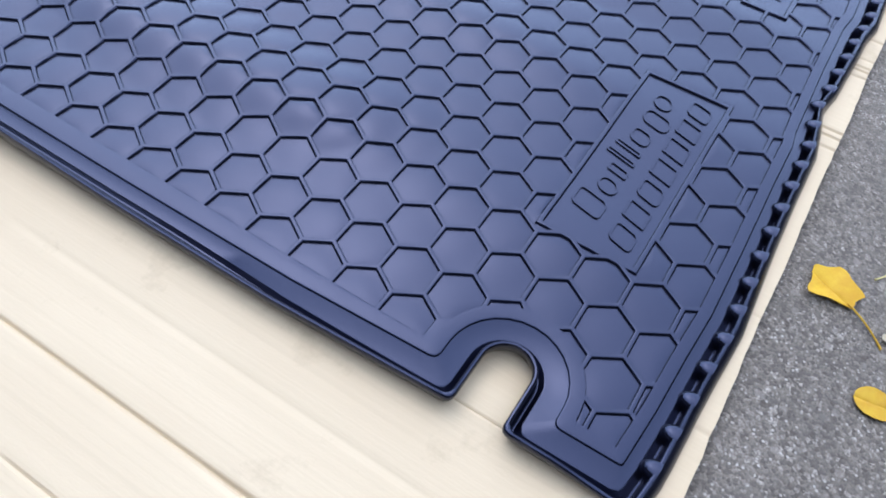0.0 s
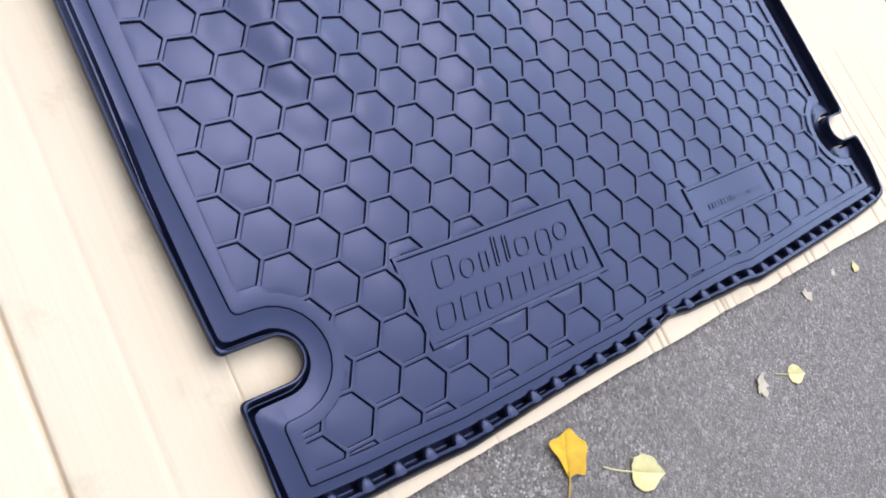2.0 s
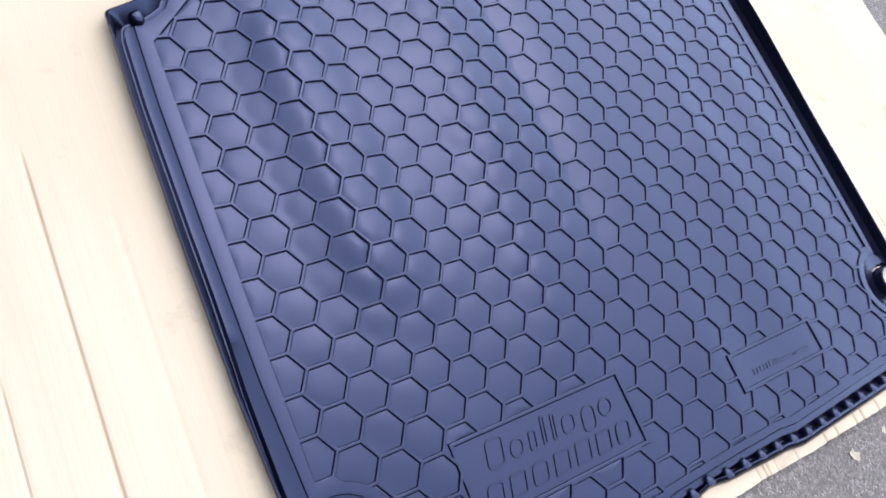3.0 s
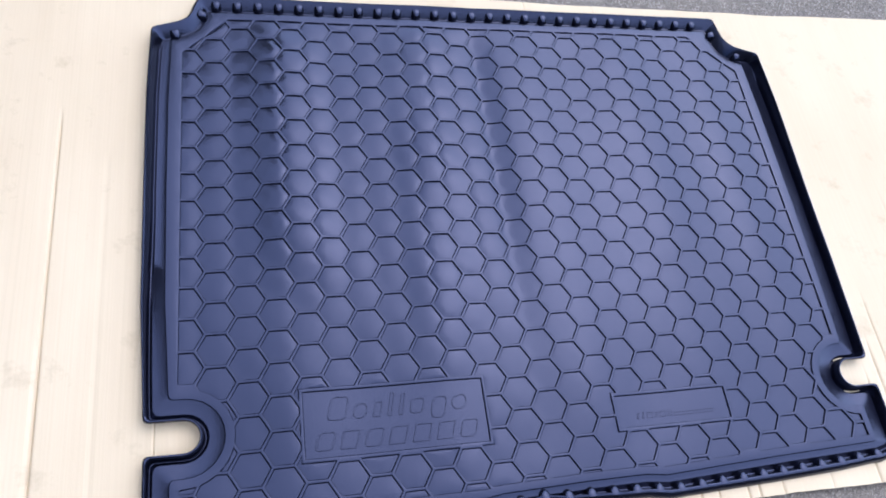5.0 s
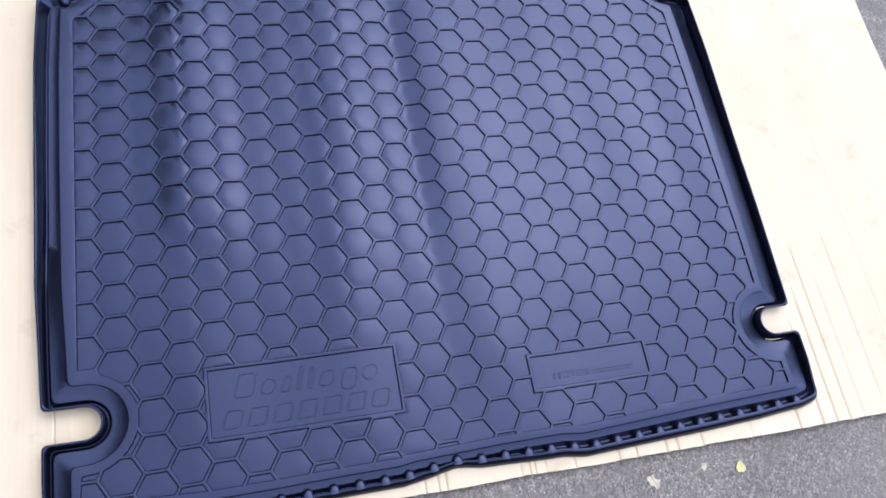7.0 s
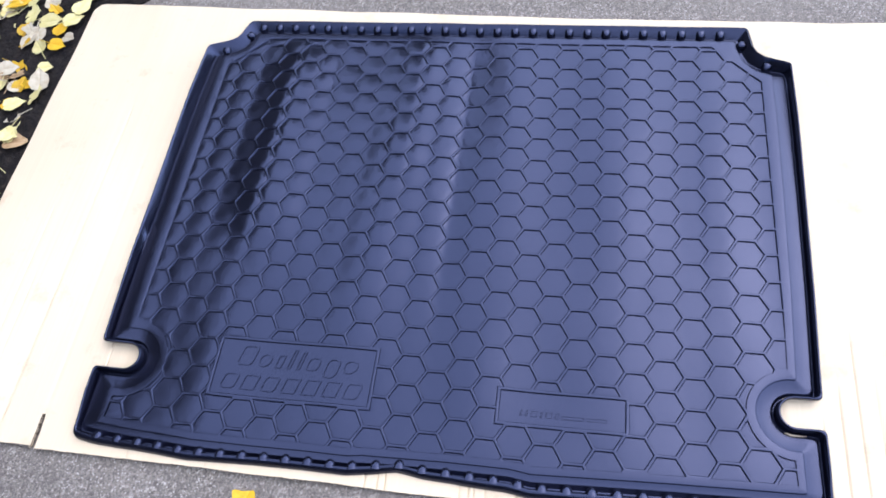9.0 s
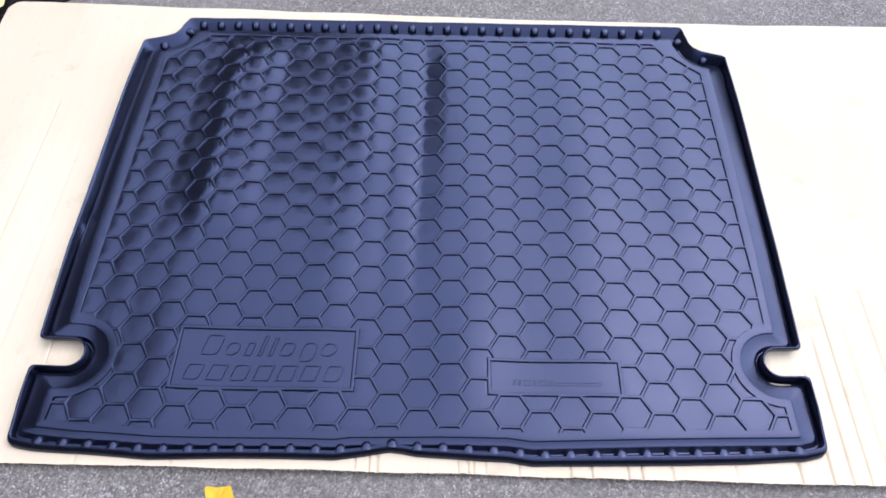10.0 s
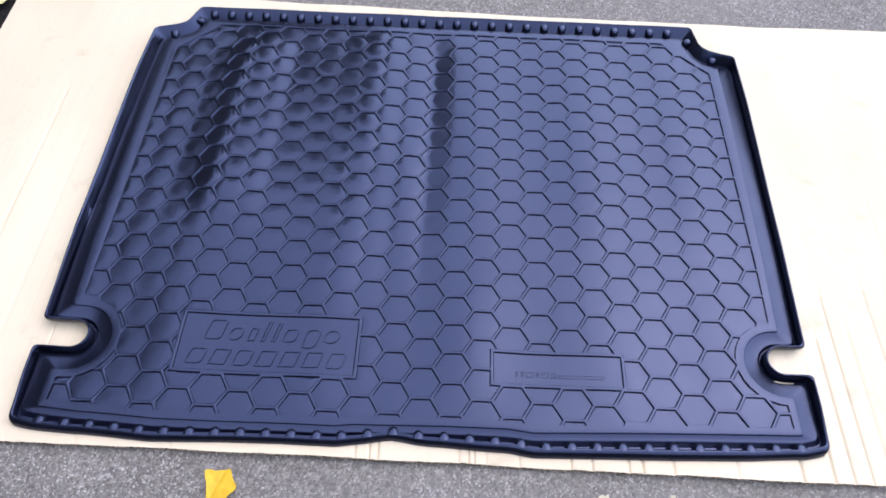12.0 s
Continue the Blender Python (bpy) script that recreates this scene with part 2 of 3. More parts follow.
def build_cardboard():
    xs = sorted(set([round(v, 4) for v in np.arange(-0.945, 1.013, 0.0125)] + [-0.6725, -0.6700, -0.6665] + [round(c[0] + d, 4) for c in CREASES for d in (-0.006, -0.0028, -0.0014, 0, 0.0014, 0.0028, 0.006)]))
    rows = 70

    def front(x):
        return float(np.interp(x, (-0.95, -0.5, -0.12, 0.1, 0.4, 0.6), (-0.018, -0.018, -0.0195, -0.022, -0.025, -0.0265))) + 0.0018 * noise.noise(Vector((x * 9, 0, 0))) + 0.0012 * noise.noise(Vector((x * 45, 0, 7)))

    def back(x):
        return float(np.interp(x, (-0.95, -0.48, -0.1, 0.14, 0.4, 0.65, 1.0), (1.009, 0.994, 0.981, 0.972, 0.967, 0.963, 0.961))) - 0.022 * max(0.0, (-0.925 - x) / 0.02) ** 2 + 0.003 * noise.noise(Vector((x * 8, 3, 0)))

    def height(x, y):
        h = 0.0
        for at_x, depth, width, y0, y1 in CREASES:
            h -= depth * math.exp(-(((x - at_x) / width) ** 2)) * smooth01(y0 - 0.01, y0 + 0.01, y) * (1 - smooth01(y1 - 0.03, y1 + 0.03, y))
        h += 0.0009 * math.exp(-(((x + 0.775) / 0.016) ** 2)) + 0.0005 * math.exp(-(((x + 0.722) / 0.014) ** 2))
        if -0.66 < x < 0.62 and y > -0.06:
            press = smooth01(-0.575, -0.545, x) * (1 - smooth01(0.50, 0.53, x)) * smooth01(0.02, 0.05, y) * (1 - smooth01(0.84, 0.88, y))
            return h - 0.0045 * press
        return h + 0.0035 * (0.5 + 0.5 * noise.noise(Vector((x * 2.5, y * 2, 2)))) * smooth01(0.0, 0.2, max(-0.66 - x, x - 0.62))

    w = len(xs)
    top, low = [], []
    for j in range(rows + 1):
        s = j / rows
        for x in xs:
            skew = 0.006 * noise.noise(Vector((0, s * 5, 9)))
            xx = x + (skew if x in (xs[0], xs[-1]) else 0)
            y = front(x) + (back(x) - front(x)) * s
            if j < 4 and -0.6726 < x < -0.6664:      # the tear opens towards the edge
                xx += (0.0035 if x > -0.668 else -0.0025 if x < -0.671 else 0) * (1 - j / 4) + 0.0012 * math.sin(j)
            if x < -0.6725 and j == 0:
                y += 0.004
            z = height(x, y)
            top.append((xx, y, z))
            low.append((xx, y, z - CARD_T))
    slit = {i for i, x in enumerate(xs[:-1]) if -0.6726 < x < -0.6666}
    faces = []
    n = len(top)
    hole = lambda i, j: i in slit and j < 4  # noqa: E731
    for j in range(rows):
        for i in range(w - 1):
            if hole(i, j):
                continue
            a = j * w + i
            faces += [(a, a + 1, a + 1 + w, a + w), (n + a, n + a + w, n + a + 1 + w, n + a + 1)]
    sheet = tagged(obj("cardboard_sheet", top + low, faces, CARD, smooth=False), "large unfolded cream cardboard sheet, creased and torn, on asphalt", "cardboard")
    # the cut edge shows the fluting
    v, f = [], []
    def strip(idx):
        s0 = len(v)
        for k in idx:
            v.append(top[k])
            v.append(low[k])
        for k in range(len(idx) - 1):
            f.append((s0 + 2 * k, s0 + 2 * k + 1, s0 + 2 * k + 3, s0 + 2 * k + 2))
    lo_i, hi_i = min(slit), max(slit) + 1
    strip(list(range(0, lo_i + 1)))
    strip(list(range(hi_i, w)))
    strip([lo_i + k * w for k in range(5)])
    strip([hi_i + k * w for k in range(4, -1, -1)])
    strip([w - 1 + k * w for k in range(rows + 1)])
    strip([rows * w + k for k in range(w - 1, -1, -1)])
    strip([k * w for k in range(rows, -1, -1)])
    obj("cut_edge", v, f, EDGE, sheet, label="fluted cut edge of the cardboard")


build_cardboard()

# ---- boot mat ----
P = 0.045            # column pitch of the honeycomb
Q = 0.0504           # row pitch
TOP, FLOOR = 0.0090, 0.0062
LS = Vector((-0.5495, 0.149))   # centres of the two slots
RS = Vector((0.5345, 0.153))
SLOT = 0.0220
SIDE_D, END_D = 0.046, 0.040   # how far the honeycomb stays off the outline


def ramp(a, b, v):
    """Rises evenly from 0 at a to 1 at b, with softened ends."""
    u, w = min(1.0, max(0.0, (v - a) / (b - a))), 0.38
    if u < w:
        return u * u / (2 * w * (1 - w))
    if u > 1 - w:
        return 1 - (1 - u) ** 2 / (2 * w * (1 - w))
    return (u - w / 2) / (1 - w)


def lift(x, y):
    """The mat does not lie flat: long buckles run from front to back."""
    strong = 0.48 + 0.52 * smooth01(0.15, 0.6, y)
    west = 0.30 + 0.70 * smooth01(0.34, 0.48, y) * (1 - 0.35 * smooth01(0.80, 0.90, y))
    sway = x + 0.010 * noise.noise(Vector((0, y * 5, 2)))
    h = 0.0090 * ramp(-0.472, -0.394, sway) * (1 - ramp(-0.390, -0.280, sway)) * west * (0.95 + 0.3 * noise.noise(Vector((0, y * 7, 7))))
    h += 0.0066 * math.exp(-(((x + 0.15 - 0.06 * (y - 0.5)) / 0.054) ** 2)) * strong * (0.9 + 0.5 * noise.noise(Vector((3, y * 5, 1))))
    h -= 0.0046 * math.exp(-(((x + 0.022) / 0.022) ** 2)) * smooth01(0.12, 0.55, y)
    h += 0.0030 * math.exp(-(((x - 0.06) / 0.06) ** 2))
    h += 0.0048 * math.exp(-(((x - 0.27) / 0.062) ** 2)) * strong
    h += 0.0022 * math.exp(-(((x - 0.45) / 0.04) ** 2)) * strong
    h += 0.0016 * noise.noise(Vector((x * 9, y * 6, 4)))
    edge = smooth01(0, 0.07, min(x + 0.60, 0.575 - x)) * (0.15 + 0.85 * smooth01(0, 0.11, min(y, 0.92 - y)))
    return (h - 0.0028) * edge


def at(x, y, z):
    return Vector((x, y, z + lift(x, y)))


def outline():
    """The outer edge, counter-clockwise; each point carries its kind of edge to the next: side or end."""
    pts = []
    front = [(-0.600, 0.010), (-0.564, 0.0045), (-0.51, 0.0), (-0.453, -0.0025), (-0.394, -0.0063), (-0.295, -0.0063), (-0.207, -0.0053), (-0.130, -0.0057), (-0.106, -0.0023),
             (0.023, 0.0007), (0.117, 0.0007), (0.152, -0.0038), (0.361, 0.0047), (0.539, 0.0097)]
    pts += [(x, y, "end") for x, y in front]
    pts += [(0.574, 0.018, "side"), (0.574, RS.y - SLOT, "side")]
    pts += [(RS.x - SLOT * math.sin(a), RS.y - SLOT * math.cos(a), "side") for a in np.linspace(0, math.pi, 15)]
    pts += [(0.573, RS.y + SLOT, "side"), (0.580, 0.36, "side"), (0.584, 0.55, "side"), (0.586, 0.70, "side"), (0.585, 0.835, "end")]
    pts += [(0.560, 0.8415, "end"), (0.540, 0.849, "end"), (0.528, 0.859, "end"), (0.522, 0.872, "end"), (0.519, 0.888, "end")]
    pts += [(0.513, 0.923, "end"), (0.25, 0.925, "end"), (0.0, 0.928, "end"), (-0.25, 0.930, "end"), (-0.531, 0.932, "end")]
    pts += [(-0.541, 0.908, "end"), (-0.545, 0.894, "end"), (-0.552, 0.882, "end"), (-0.565, 0.874, "end"), (-0.584, 0.867, "end"), (-0.609, 0.859, "side")]
    pts += [(-0.613, 0.73, "side"), (-0.613, 0.55, "side"), (-0.611, 0.35, "side"), (-0.602, LS.y + SLOT, "side")]
    pts += [(LS.x + SLOT * math.sin(a), LS.y + SLOT * math.cos(a), "side") for a in np.linspace(0, math.pi, 15)]
    pts += [(-0.601, LS.y - SLOT, "side")]
    return [(Vector((x, y + 0.008 * smooth01(0.80, 0.89, y))), k) for x, y, k in pts]


OUTLINE = outline()
STEPS = [max(1, math.ceil((b - a).length / 0.02)) for (a, _), (b, _) in zip(OUTLINE, OUTLINE[1:] + OUTLINE[:1])]


def turn_at(i):
    e1, e2 = OUTLINE[i][0] - OUTLINE[i - 1][0], OUTLINE[(i + 1) % len(OUTLINE)][0] - OUTLINE[i][0]
    return math.atan2(e1.x * e2.y - e1.y * e2.x, e1.dot(e2))


CORNER = [turn_at(i) > radians(35) for i in range(len(OUTLINE))]   # outer corners, rounded off
ROUND = 4
KINDS = [k for (_, k), n, c in zip(OUTLINE, STEPS, CORNER) for _ in range(n + ROUND * c)]


def inset(side_d, end_d):
    """The outline moved inwards, by one distance at the sides and another at the ends, in short steps."""
    out = []
    n = len(OUTLINE)
    for i in range(n):
        p, k = OUTLINE[i]
        a, ka = OUTLINE[i - 1]
        b, _ = OUTLINE[(i + 1) % n]
        e1, e2 = (p - a).normalized(), (b - p).normalized()
        n1, n2 = Vector((-e1.y, e1.x)), Vector((-e2.y, e2.x))
        d1, d2 = (side_d if ka == "side" else end_d), (side_d if k == "side" else end_d)
        det = n1.x * n2.y - n1.y * n2.x
        if abs(det) < 0.35:
            m = (n1 + n2).normalized()
            out.append(p + m * (d1 + d2) / 2 / max(0.5, m.dot(n1)))
        else:
            out.append(p + Vector(((d1 * n2.y - d2 * n1.y) / det, (d2 * n1.x - d1 * n2.x) / det)))
    for i in range(n):
        k = (i + 1) % n
        if (out[k] - out[i]).dot(OUTLINE[k][0] - OUTLINE[i][0]) < 0:
            out[i] = (out[i] + out[k]) / 2
            out[k] = out[i].copy()
    fine = []
    for i in range(n):
        p, q = out[i], out[(i + 1) % n]
        start = 0
        if CORNER[i]:
            r = min(0.0085, 0.4 * (p - out[i - 1]).length, 0.4 * (q - p).length)
            a, b = p + (out[i - 1] - p).normalized() * r, p + (q - p).normalized() * r
            for k in range(ROUND + 1):
                f = k / ROUND
                fine.append(a * (1 - f) ** 2 + p * 2 * f * (1 - f) + b * f * f)
            p, start = b, 1
        fine += [p + (q - p) * k / STEPS[i] for k in range(start, STEPS[i])]
    return fine


def rim_height(y):
    return 0.0125 + 0.0075 * smooth01(0.02, 0.09, y) + 0.006 * smooth01(0.45, 0.75, y) - 0.004 * smooth01(0.84, 0.89, y)


# profile of the edge, from the foot outside to the raised band: inset at sides, inset at ends, height
PROFILE = [(0.0062, -0.0050, 0.0), (0.0030, -0.0046, -0.22), (0.0012, -0.0030, -0.50), (0.0, -0.0004, -0.75), (0.0003, 0.0022, -0.91), (0.0014, 0.0044, -0.985), (0.0030, 0.0056, -1.0), (0.0042, 0.0066, -0.95), (0.0048, 0.0072, -0.86),
           (0.0062, 0.0090, 0.0022), (0.0068, 0.0100, 0.0008), (0.0076, 0.0116, 0.0008), (0.0112, 0.0172, 0.0052), (0.0118, 0.0180, 0.0062), (0.0130, 0.0195, 0.0065),
           (0.0318, 0.0278, 0.0066), (0.0323, 0.0282, 0.0069), (0.0327, 0.0287, TOP - 0.0006), (0.0331, 0.0291, TOP - 0.0002), (0.0341, 0.0301, TOP), (SIDE_D, END_D, TOP)]

boot_mat = tagged(new("boot_mat"), "dark blue-black rubber car boot mat with honeycomb ribs on cardboard", "mat")


def tuck(x, y):
    """How far the front rim is pushed inwards where the mat buckles."""
    if y > 0.03:
        return 0.0
    return float(np.interp(x, (-0.55, -0.5, -0.4, -0.285, -0.145, -0.1, -0.055, -0.045, -0.01, 0.08, 0.157, 0.36, 0.46, 0.52), (0, 0.002, 0.001, 0.005, 0.005, 0.005, 0.013, 0.013, 0.006, 0.001, -0.001, -0.004, -0.003, 0)))


def flare(x, y):
    """Where the rim leans outwards more: at the back and along the upper left side."""
    return max(smooth01(0.80, 0.86, y), 0.62 * smooth01(-0.55, -0.57, x) * smooth01(0.18, 0.5, y))


def loop_points(side_d, end_d, z):
    pts = []
    slope = 0.0118 * smooth01(0.0066, 0.0090, end_d) * (1 - smooth01(0.0152, 0.0275, end_d))
    for p, far in zip(inset(side_d, end_d), inset(side_d + slope, end_d + slope)):
        p = p + (far - p) * flare(p.x, p.y)
        p = p + Vector((0, tuck(p.x, p.y) * (1 - smooth01(0.004, 0.015, end_d))))
        if z == 0:
            pts.append(Vector((p.x, p.y, 0.0006)))
        else:
            pts.append(at(p.x, p.y, -z * rim_height(p.y) if z < 0 else max(z, 0.0044 * smooth01(0.75, 0.85, p.y), 0.0034 * smooth01(0.15, 0.6, p.y) * (p.x < -0.5))))   # the gutter is shallower at the back and along the upper left side
    return pts


def build_edge(name, lo, hi, label):
    loops = [loop_points(*row) for row in PROFILE[lo:hi + 1]]
    n = len(loops[0])
    verts = [v for loop in loops for v in loop]
    faces = [(k * n + i, k * n + (i + 1) % n, (k + 1) * n + (i + 1) % n, (k + 1) * n + i) for k in range(len(loops) - 1) for i in range(n)]
    piece = obj(name, verts, faces, RUBBER, boot_mat, smooth=True, label=label)
    piece.data.set_sharp_from_angle(angle=radians(42))
    return piece


build_edge("rim", 0, 11, "upright rubber rim with a thin rounded lip")
build_edge("border", 11, len(PROFILE) - 1, "flat rubber border with a step up to the honeycomb")


# honeycomb
def clip(poly, p, n):
    """Keeps the part of a convex polygon on the side of p to which n points."""
    out = []
    for a, b in zip(poly, poly[1:] + poly[:1]):
        da, db = (a - p).dot(n), (b - p).dot(n)
        if da >= 0:
            out.append(a)
        if da * db < 0:
            out.append(a + (b - a) * (da / (da - db)))
    return out


def cut_disc(poly, c, r):
    """Takes a disc out of a polygon that it bites from one side."""
    fine = [a + (b - a) * i / 8 for a, b in zip(poly, poly[1:] + poly[:1]) for i in range(8)]
    inside = [(q - c).length < r for q in fine]
    if not any(inside) or all(inside):
        return [] if all(inside) else poly
    n = len(fine)
    start = next(i for i in range(n) if inside[i - 1] and not inside[i])
    kept = []
    for i in range(n):
        q = fine[(start + i) % n]
        if inside[(start + i) % n]:
            break
        kept.append(q)
    a0, a1 = math.atan2(kept[-1].y - c.y, kept[-1].x - c.x), math.atan2(kept[0].y - c.y, kept[0].x - c.x)
    da = (a1 - a0 + math.pi) % (2 * math.pi) - math.pi
    arc = [c + Vector((math.cos(a0 + da * k / 6), math.sin(a0 + da * k / 6))) * r for k in range(7)]
    corners = [kept[i] for i in range(len(kept)) if i in (0, len(kept) - 1) or abs((kept[i] - kept[i - 1]).normalized().cross((kept[i + 1] - kept[i]).normalized())) > 0.05]
    return corners[1:-1] + arc if len(corners) > 2 else arc


def bite(poly, x0, y0, x1, y1):
    """Takes a rectangle out of a convex polygon, with the rectangle's corner if it lies inside; None where it would fall in two."""
    def held(q):
        return x0 < q.x < x1 and y0 < q.y < y1

    def edge(a, b):
        for _ in range(24):
            c = (a + b) / 2
            a, b = (c, b) if held(c) == held(a) else (a, c)
        return a

    fine = [a + (b - a) * i / 24 for a, b in zip(poly, poly[1:] + poly[:1]) for i in range(24)]
    flags = [held(q) for q in fine]
    n = len(fine)
    starts = [i for i in range(n) if flags[i - 1] and not flags[i]]
    if not starts:
        return [] if all(flags) else poly
    if len(starts) > 1:
        return None
    s = starts[0]
    run = [edge(fine[s], fine[s - 1])]
    i = s
    while not flags[i % n]:
        if i % n % 24 == 0:
            run.append(fine[i % n])
        i += 1
    run.append(edge(fine[(i - 1) % n], fine[i % n]))
    for c in (Vector((x0, y0)), Vector((x1, y0)), Vector((x1, y1)), Vector((x0, y1))):
        if all((b - a).cross(c - a) > 0 for a, b in zip(poly, poly[1:] + poly[:1])):
            run.append(c)
    return run


def area(poly):
    return 0.5 * sum(a.x * b.y - a.y * b.x for a, b in zip(poly, poly[1:] + poly[:1]))


PLATES = [(-0.387, 0.1025, -0.115, 0.1995), (0.0955, 0.1010, 0.2900, 0.1520)]
INNER = inset(SIDE_D, END_D)
RIB = 0.0019         # half the width of a rib

FRONT = sorted((p for p, k in zip(INNER, KINDS) if p.y < 0.06 and k == "end"), key=lambda p: p.x)


def front_y(x):
    return float(np.interp(x, [p.x for p in FRONT], [p.y for p in FRONT]))


def front_line(x):
    """The front limit of the honeycomb near x: a point and the way along it."""
    x = min(0.50, max(-0.53, x))
    return Vector((x, front_y(x))), Vector((0.02, front_y(x + 0.01) - front_y(x - 0.01))).normalized()


def edge_lines(c):
    """Straight limits of the honeycomb near the point c: a point and the way inwards."""
    lines = []
    p, e = front_line(c.x)
    lines.append((p, Vector((-e.y, e.x))))
    lines.append((Vector((-0.559, 0)), Vector((1, 0))))
    lines.append((Vector((0.5325, 0)), Vector((1, 0)) * -1))
    lines.append((Vector((-0.52, 0.897)), Vector((-0.010, -1)).normalized()))
    if c.x < -0.4 and c.y > 0.7:
        lines.append((Vector((-0.522, 0.857)), Vector((0.70, -0.72)).normalized()))
    if c.x > 0.4 and c.y > 0.7:
        lines.append((Vector((0.497, 0.836)), Vector((-0.70, -0.72)).normalized()))
    return lines


def cell_polygon(cx, cy):
    c = Vector((cx, cy))
    ax, ay = 2 * P / 3 - RIB * 1.155, Q / 2 - RIB
    hx = ax / 2
    poly = [c + Vector(v) for v in ((ax, 0), (hx, ay), (-hx, ay), (-ax, 0), (-hx, -ay), (hx, -ay))]
    for p, n in edge_lines(c):
        poly = clip(poly, p, n)
    for x0, y0, x1, y1 in PLATES:
        m = 0.0045
        cut = bite(poly, x0 - m, y0 - m, x1 + m, y1 + m) if poly else []
        if cut is not None:
            poly = cut
            continue
        tries = [clip(poly, Vector(p), Vector(n)) for p, n in (((x0 - m, 0), (-1, 0)), ((x1 + m, 0), (1, 0)), ((0, y0 - m), (0, -1)), ((0, y1 + m), (0, 1)))]
        best = max((t for t in tries if len(t) > 2), key=area, default=[])
        poly = best if best else []
    r = SLOT + SIDE_D
    for s, sign in ((LS, 1), (RS, -1)):
        if not poly or (c - s).length > 0.16:
            continue
        if (c.x - s.x) * sign < -0.004:
            poly = clip(poly, s + Vector((0, r if cy > s.y else -r)), Vector((0, 1 if cy > s.y else -1)))
        else:
            poly = cut_disc(poly, s, r)
    if len(poly) < 3 or area(poly) < 6e-5 or 2 * area(poly) < 0.0055 * sum((a - b).length for a, b in zip(poly, poly[1:] + poly[:1])) / 2:
        return None
    return poly


def tidy(poly, longest=0.016):
    """Drops near-double corners and breaks long edges, so that the pieces can follow the buckles."""
    kept = [p for i, p in enumerate(poly) if (p - poly[i - 1]).length > 0.0006]
    out = []
    for a, b in zip(kept, kept[1:] + kept[:1]):
        n = max(1, math.ceil((b - a).length / longest))
        out += [a + (b - a) * i / n for i in range(n)]
    return out


def shrink(poly, d):
    n = len(poly)
    out = []
    for i in range(n):
        e1, e2 = (poly[i] - poly[i - 1]).normalized(), (poly[(i + 1) % n] - poly[i]).normalized()
        m = Vector((-e1.y - e2.y, e1.x + e2.x))
        m = m.normalized() if m.length > 1e-6 else Vector((-e1.y, e1.x))
        out.append(poly[i] + m * d / max(0.5, m.dot(Vector((-e1.y, e1.x)))))
    return out


cells = []
for i in range(-12, 15):
    for k in range(-8, 14):
        j = k + 0.5 * (i % 2)
        poly = cell_polygon((i - 1.25) * P, (j - 0.45) * Q + 7.7 * P)
        if poly:
            cells.append(tidy(poly))
plates = [tidy([Vector(v) for v in ((x0, y0), (x1, y0), (x1, y1), (x0, y1))]) for x0, y0, x1, y1 in PLATES]


def build_ribs():
    from mathutils.geometry import delaunay_2d_cdt
    pts, edges = [], []

    def ring(poly):
        s, n = len(pts), len(poly)
        pts.extend(Vector((p.x, p.y)) for p in poly)
        edges.extend((s + i, s + (i + 1) % n) for i in range(n))
        return list(range(s, s + n))

    outer = ring(INNER)
    brims = [shrink(p, -0.0009) for p in cells + plates]
    for p in brims:
        ring(p)
    vs, _, fs, _, _, _ = delaunay_2d_cdt(pts, edges, [outer], 1, 1e-6)
    verts = [at(v.x, v.y, TOP) for v in vs]
    boxes = [(min(q.x for q in p), max(q.x for q in p), min(q.y for q in p), max(q.y for q in p), p) for p in brims]

    def within(c, poly):
        odd = False
        for a, b in zip(poly, poly[1:] + poly[:1]):
            if (a.y > c.y) != (b.y > c.y) and c.x < a.x + (b.x - a.x) * (c.y - a.y) / (b.y - a.y):
                odd = not odd
        return odd

    faces = []
    for f in fs:
        c = sum((vs[k] for k in f), Vector((0, 0))) / len(f)
        if not any(x0 < c.x < x1 and y0 < c.y < y1 and within(c, p) for x0, x1, y0, y1, p in boxes):
            faces.append(f)
    for poly in cells + plates:
        n = len(poly)
        for d0, z0, d1, z1 in ((-0.0009, TOP, -0.0003, TOP - 0.0001), (-0.0003, TOP - 0.0001, 0.0002, TOP - 0.0005), (0.0002, TOP - 0.0005, 0.0013, FLOOR - 0.0002)):
            s = len(verts)
            a, b = shrink(poly, d0), shrink(poly, d1)
            verts += [at(p.x, p.y, z0) for p in a] + [at(p.x, p.y, z1) for p in b]
            faces += [(s + i, s + (i + 1) % n, s + n + (i + 1) % n, s + n + i) for i in range(n)]
    merged = {}
    index = [merged.setdefault((round(v.x, 5), round(v.y, 5), round(v.z, 5)), len(merged)) for v in verts]
    faces = [f for f in (tuple(dict.fromkeys(index[i] for i in f)) for f in faces) if len(f) > 2]
    obj("honeycomb_ribs", list(merged), faces, RUBBER, boot_mat, smooth=True, label="raised rubber ribs forming a honeycomb")


build_ribs()


